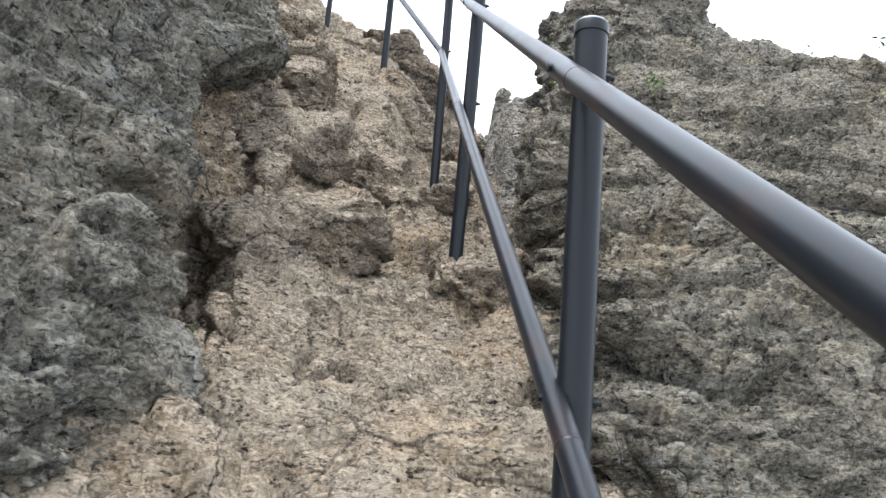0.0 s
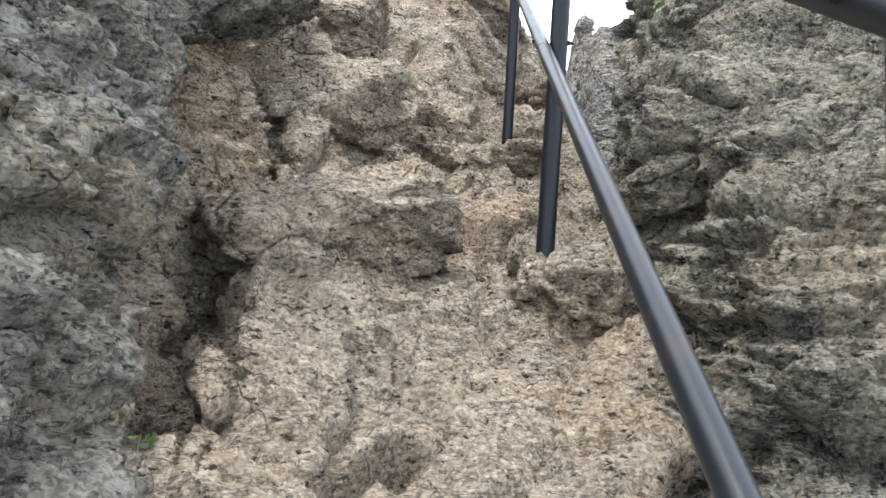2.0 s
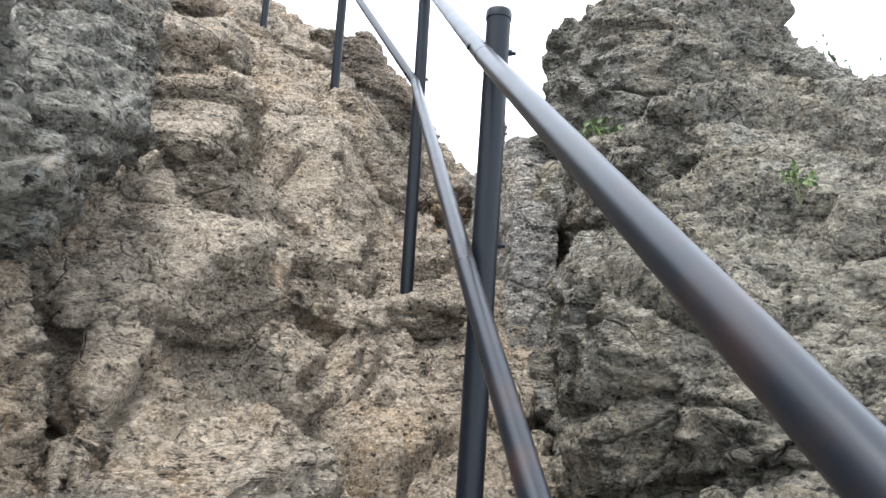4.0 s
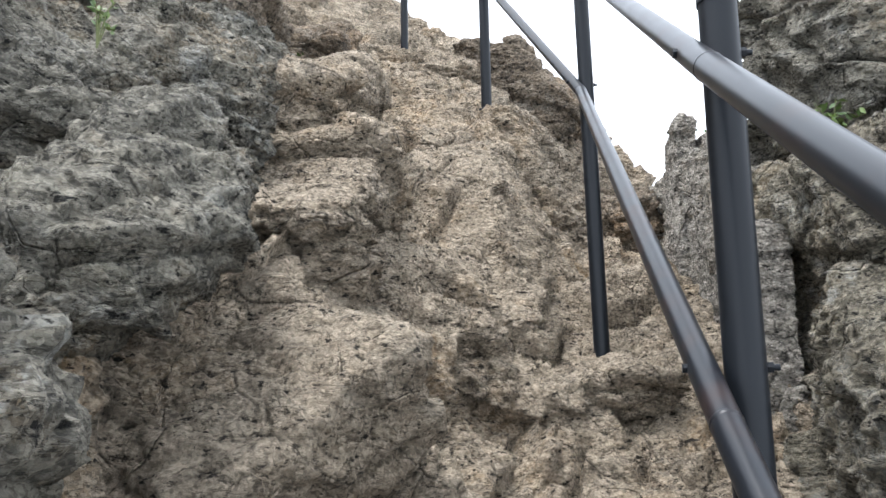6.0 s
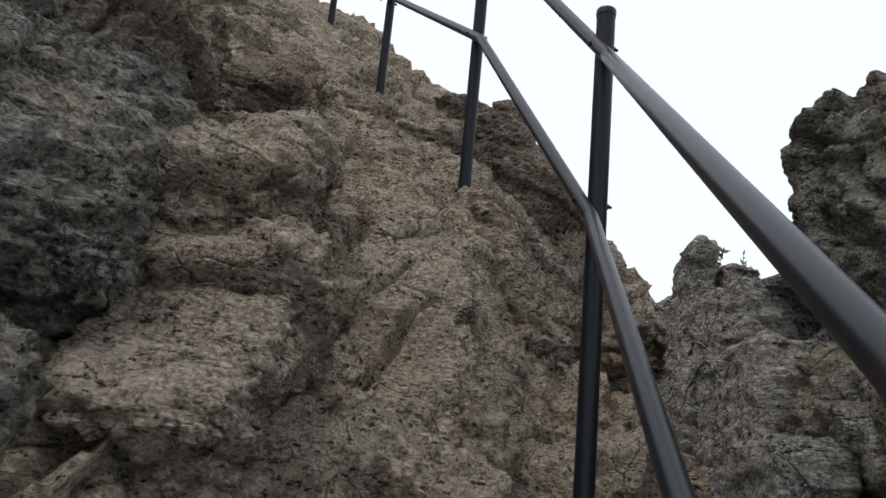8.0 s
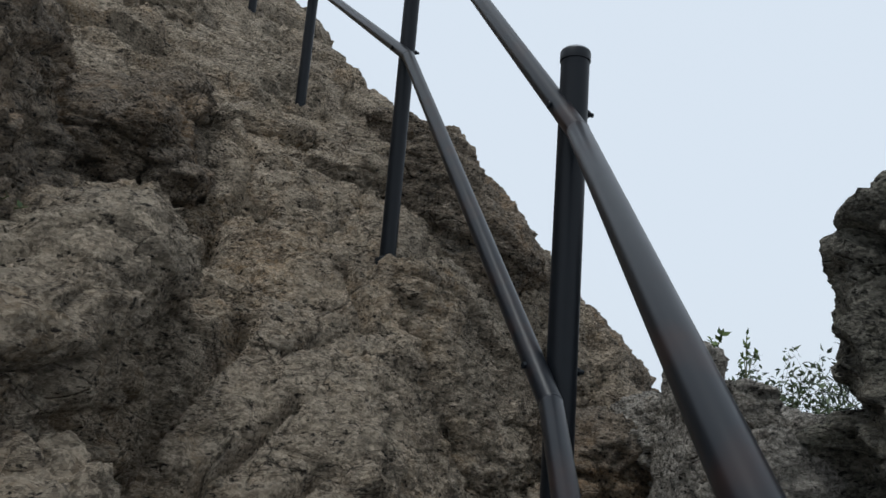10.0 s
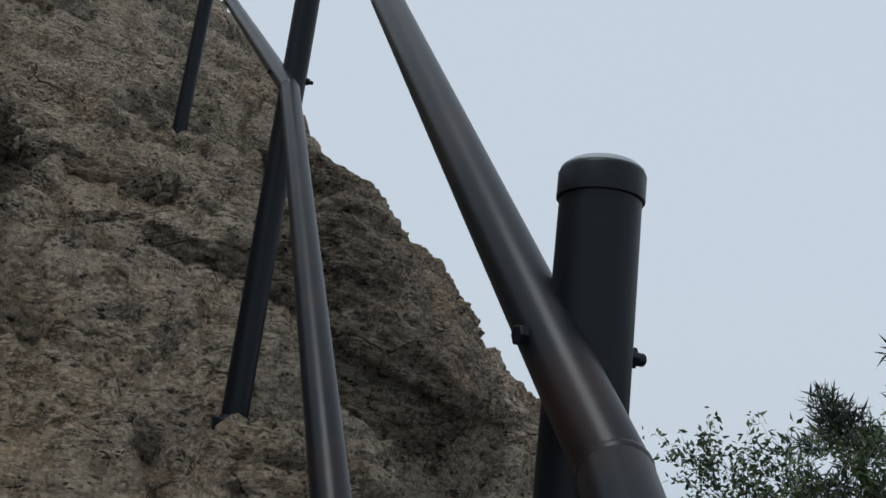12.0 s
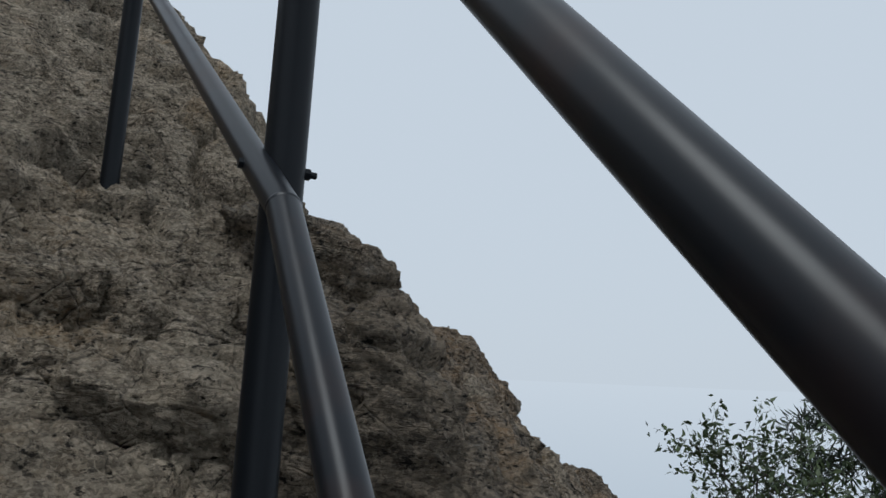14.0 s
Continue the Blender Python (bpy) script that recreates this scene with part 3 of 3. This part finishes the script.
def meeting(foot, up, bends):
    """The height up a post at which a rail passes nearest, and the way from the post to the rail there."""
    best = None
    for p, q in zip(bends, bends[1:]):
        p, q = Vector(p), Vector(q)
        for k in range(161):
            at = p.lerp(q, k / 160)
            h = (at - foot).dot(up)
            gap = at - foot - up * h
            if best is None or gap.length < best[1].length:
                best = (h, gap)
    return best


railing = tagged(new("railing"), "black painted steel tube railing with two rails", "railing")
high, low, posts = [], [], []
for foot, top, hi, lo in POSTS:
    f, t = Vector(foot), Vector(top)
    up = (t - f).normalized()
    length = (t - f).length
    m = Matrix.Translation(f) @ up.to_track_quat("Z", "Y").to_matrix().to_4x4()
    post = part("post", lathe([(POST_R, -0.3), (POST_R, length - 0.02), (POST_R * 0.9, length - 0.018)], m), PAINT, railing)
    posts.append(post)
    c = POST_R + 0.0022
    part("cap", lathe([(POST_R, length - 0.026), (c, length - 0.0255), (c, length - 0.006), (c - 0.0015, length - 0.003), (c - 0.006, length - 0.0005)], m), PAINT, post)
    # pale steel top puts the rim's highlight into the cap's colour
    part("cap_top", lathe([(c - 0.0012, length - 0.006), (c - 0.0016, length - 0.002), (c - 0.006, length + 0.002), (c - 0.014, length + 0.0045), (0.004, length + 0.006)], m), STEEL, post, "pale metal top added for the highlight on the cap's rim")
    if f.y > 6:
        part("base_plate", lathe([(0.05, -0.06), (0.05, -0.022), (0.047, -0.018), (POST_R + 0.006, -0.016), (POST_R + 0.001, -0.01)], m), PAINT, post)
    for h, line, bends in ((hi, high, TOP_BENDS), (lo, low, MIDDLE_BENDS)):
        c = f + up * h + SIDE * (POST_R + RAIL_R - 0.001)
        line.append(c)
        way, out = SIDE, POST_R + 2 * RAIL_R
        if f.y < 8:
            h, way = meeting(f, up, bends)
            out = way.length + RAIL_R
        axis = Matrix.Translation(f + up * h) @ way.to_track_quat("Z", "Y").to_matrix().to_4x4()
        part("bolt_head", lathe([(0.0075, out - 0.004), (0.0075, out + 0.005), (0.0065, out + 0.006), (0.002, out + 0.0062)], axis, 6), PAINT, post)
        part("bolt_end", lathe([(0.0085, -POST_R - 0.008), (0.0085, -POST_R + 0.004)], axis, 6), PAINT, post)
        part("bolt_tip", lathe([(0.004, -POST_R - 0.018), (0.005, -POST_R - 0.017), (0.005, -POST_R)], axis, 10), PAINT, post)
for line, bends, name in ((high, TOP_BENDS, "top_rail"), (low, MIDDLE_BENDS, "middle_rail")):
    run = [*(Vector(p) for p in bends), line[-1]]
    for a, b in zip(run, run[1:]):
        rail = part(name, sweep([a, b], RAIL_R), RAIL_PAINT, railing)
        at = Matrix.Translation(b) @ (a - b).to_track_quat("Z", "Y").to_matrix().to_4x4()
        part("weld", lathe([(RAIL_R, -0.004), (RAIL_R + 0.0006, -0.002), (RAIL_R + 0.0009, 0.0), (RAIL_R + 0.0006, 0.002), (RAIL_R, 0.004)], at, 24), RAIL_PAINT, rail)


# ---- plants ----
def leaf(bm, base, along, side, length, width, fold):
    """One leaf: two folded halves that taper to both ends."""
    up = along.cross(side)
    tip = base + along * length - up * length * 0.12
    mid = base + along * length * 0.45
    v = [bm.verts.new(p) for p in (base, mid + side * width / 2 + up * fold * width, tip, mid - side * width / 2 + up * fold * width, mid)]
    bm.faces.new((v[0], v[1], v[4]))
    bm.faces.new((v[1], v[2], v[4]))
    bm.faces.new((v[2], v[3], v[4]))
    bm.faces.new((v[3], v[0], v[4]))


def any_way(rng, up=0.0):
    v = Vector((rng.gauss(0, 1), rng.gauss(0, 1), rng.gauss(0, 1) + up))
    return v.normalized()


def plant(base, size, count, seed, label, mat):
    """A tuft that grows from a crevice."""
    rng = random.Random(seed)
    thing = tagged(new("crevice_plant"), label, "plant", "crevice plants")
    thing.location = base
    stems, blades = bmesh.new(), bmesh.new()
    for k in range(count):
        way = any_way(rng, 1.3)
        end = way * size * rng.uniform(0.4, 1.0)
        tube = sweep([Vector((0, 0, -0.05)), end * 0.5 + Vector((0, 0, size * 0.08)), end], 0.0018, 5)
        me = bpy.data.meshes.new("tmp")
        tube.to_mesh(me)
        tube.free()
        stems.from_mesh(me)
        bpy.data.meshes.remove(me)
        for j in range(7):
            a = any_way(rng, 0.4)
            s = a.cross(any_way(rng)).normalized()
            leaf(blades, end * rng.uniform(0.45, 1.0), a, s, size * rng.uniform(0.18, 0.34), size * rng.uniform(0.09, 0.16), 0.15)
    part("stalk", stems, TWIG, thing)
    part("foliage", blades, mat, thing)
    return thing


def grow(rng, start, way, length, radius, depth, lines, tips, lift=0.25):
    """Branches as bent lines, thinner at every fork."""
    pts, rad = [start], [radius]
    p, w = start.copy(), way.copy()
    steps = 5
    for k in range(steps):
        w = (w + any_way(rng, lift) * 0.28).normalized()
        p = p + w * length / steps
        pts.append(p.copy())
        rad.append(radius * (1 - 0.55 * (k + 1) / steps))
        if depth > 0 and k >= 1:
            for _ in range(rng.choice((1, 1, 2))):
                side = (w + any_way(rng) * 0.95).normalized()
                grow(rng, p.copy(), side, length * rng.uniform(0.4, 0.62), rad[-1] * 0.6, depth - 1, lines, tips, lift)
    lines.append((pts, rad))
    if depth <= 1:
        tips.extend(pts[2:])


def taper(bm, pts, rad, segments=6):
    side = Vector((1, 0, 0))
    rings = []
    for i, p in enumerate(pts):
        d = (pts[min(i + 1, len(pts) - 1)] - pts[max(i - 1, 0)]).normalized()
        side = (side - d * side.dot(d))
        side = side.normalized() if side.length > 1e-4 else d.orthogonal().normalized()
        up = d.cross(side)
        rings.append([bm.verts.new(p + rad[i] * (math.cos(a) * side + math.sin(a) * up)) for a in (math.tau * k / segments for k in range(segments))])
    for r0, r1 in zip(rings, rings[1:]):
        for k in range(segments):
            bm.faces.new((r0[k], r0[(k + 1) % segments], r1[(k + 1) % segments], r1[k]))


def tree(name, base, height, stems, seed, label, mat, leaf_size=0.07, per_tip=4, spread=0.5, depth=2, needles=False):
    rng = random.Random(seed)
    thing = tagged(new(name), label, "shrub" if name == "shrub" else "tree", "shrubs on the spur" if name == "shrub" else "")
    thing.location = base
    crown = bmesh.new()
    for k in range(stems):
        lines, tips = [], []
        way = (Vector((0, 0, 1)) + any_way(rng) * spread).normalized()
        grow(rng, Vector((rng.uniform(-0.2, 0.2), rng.uniform(-0.2, 0.2), -0.2)), way, height * rng.uniform(0.8, 1.05), 0.012 * height, depth, lines, tips, 0.3 if not needles else 0.1)
        wood = bmesh.new()
        for pts, rad in lines:
            taper(wood, pts, rad)
        part("trunk" if k == 0 else "limb", wood, BARK, thing)
        for p in tips:
            for _ in range(per_tip):
                a = any_way(rng, 0.6 if needles else 0.2)
                s = a.cross(any_way(rng)).normalized()
                size = leaf_size * rng.uniform(0.6, 1.3)
                leaf(crown, p + any_way(rng) * leaf_size * 0.7, a, s, size, size * (0.12 if needles else 0.42), 0.0 if needles else 0.15)
    part("crown", crown, mat, thing)
    return thing


FERN = "small green plant rooted in a rock crevice"
plant((-1.3, 5.32, 4.22), 0.13, 9, 1, FERN, LEAF)
plant((-1.4, 5.5, 4.36), 0.12, 6, 2, FERN, LEAF)
plant((-1.12, 3.62, 3.62), 0.07, 6, 3, FERN, LEAF)
plant((-0.64, 2.1, 1.5), 0.09, 6, 4, FERN, LEAF)
plant((0.98, 3.66, 3.12), 0.09, 7, 5, FERN, LEAF)
plant((0.74, 5.0, 3.72), 0.14, 7, 6, FERN, LEAF)
plant((0.45, 6.35, 4.2), 0.1, 5, 7, FERN, LEAF)
plant((0.62, 6.95, 4.28), 0.14, 5, 8, FERN, LEAF)
plant((0.75, 7.0, 4.28), 0.12, 4, 9, FERN, LEAF)
SHRUB = "sparse leafy shrub with thin dark stems"
tree("shrub", (3.6, 15.6, 2.7), 2.0, 3, 11, SHRUB, LEAF_PALE, 0.1, 3)
tree("shrub", (5.0, 15.2, 2.75), 2.2, 4, 12, SHRUB, LEAF_PALE, 0.1, 4)
tree("shrub", (4.5, 14.2, 2.3), 1.5, 5, 13, SHRUB, LEAF, 0.1, 10)
tree("shrub", (5.7, 14.4, 2.65), 1.8, 5, 14, SHRUB, LEAF_PALE, 0.1, 6)
tree("shrub", (5.3, 14.0, 2.15), 1.5, 5, 17, SHRUB, LEAF, 0.1, 9)
tree("pine", (8.35, 15.4, 2.2), 3.6, 4, 15, "dark green pine with dense upper boughs", NEEDLES, 0.22, 70, 0.22, 2, True)
tree("tree", (6.8, 11.2, 2.9), 3.0, 3, 16, "leafy tree seen over the crag", LEAF_PALE, 0.12, 5)

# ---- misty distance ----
# a ring added round the valley; its own glow stands in for haze
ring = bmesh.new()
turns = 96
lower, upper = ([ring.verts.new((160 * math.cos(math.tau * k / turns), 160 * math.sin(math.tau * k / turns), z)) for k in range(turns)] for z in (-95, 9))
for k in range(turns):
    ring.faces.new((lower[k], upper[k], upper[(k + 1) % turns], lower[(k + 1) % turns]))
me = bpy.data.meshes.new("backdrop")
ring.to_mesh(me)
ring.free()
me.materials.append(MIST_GLOW)
tagged(new("backdrop", me), "glowing ring painted as pale grey-blue haze over the valley", "backdrop", kind="structure")
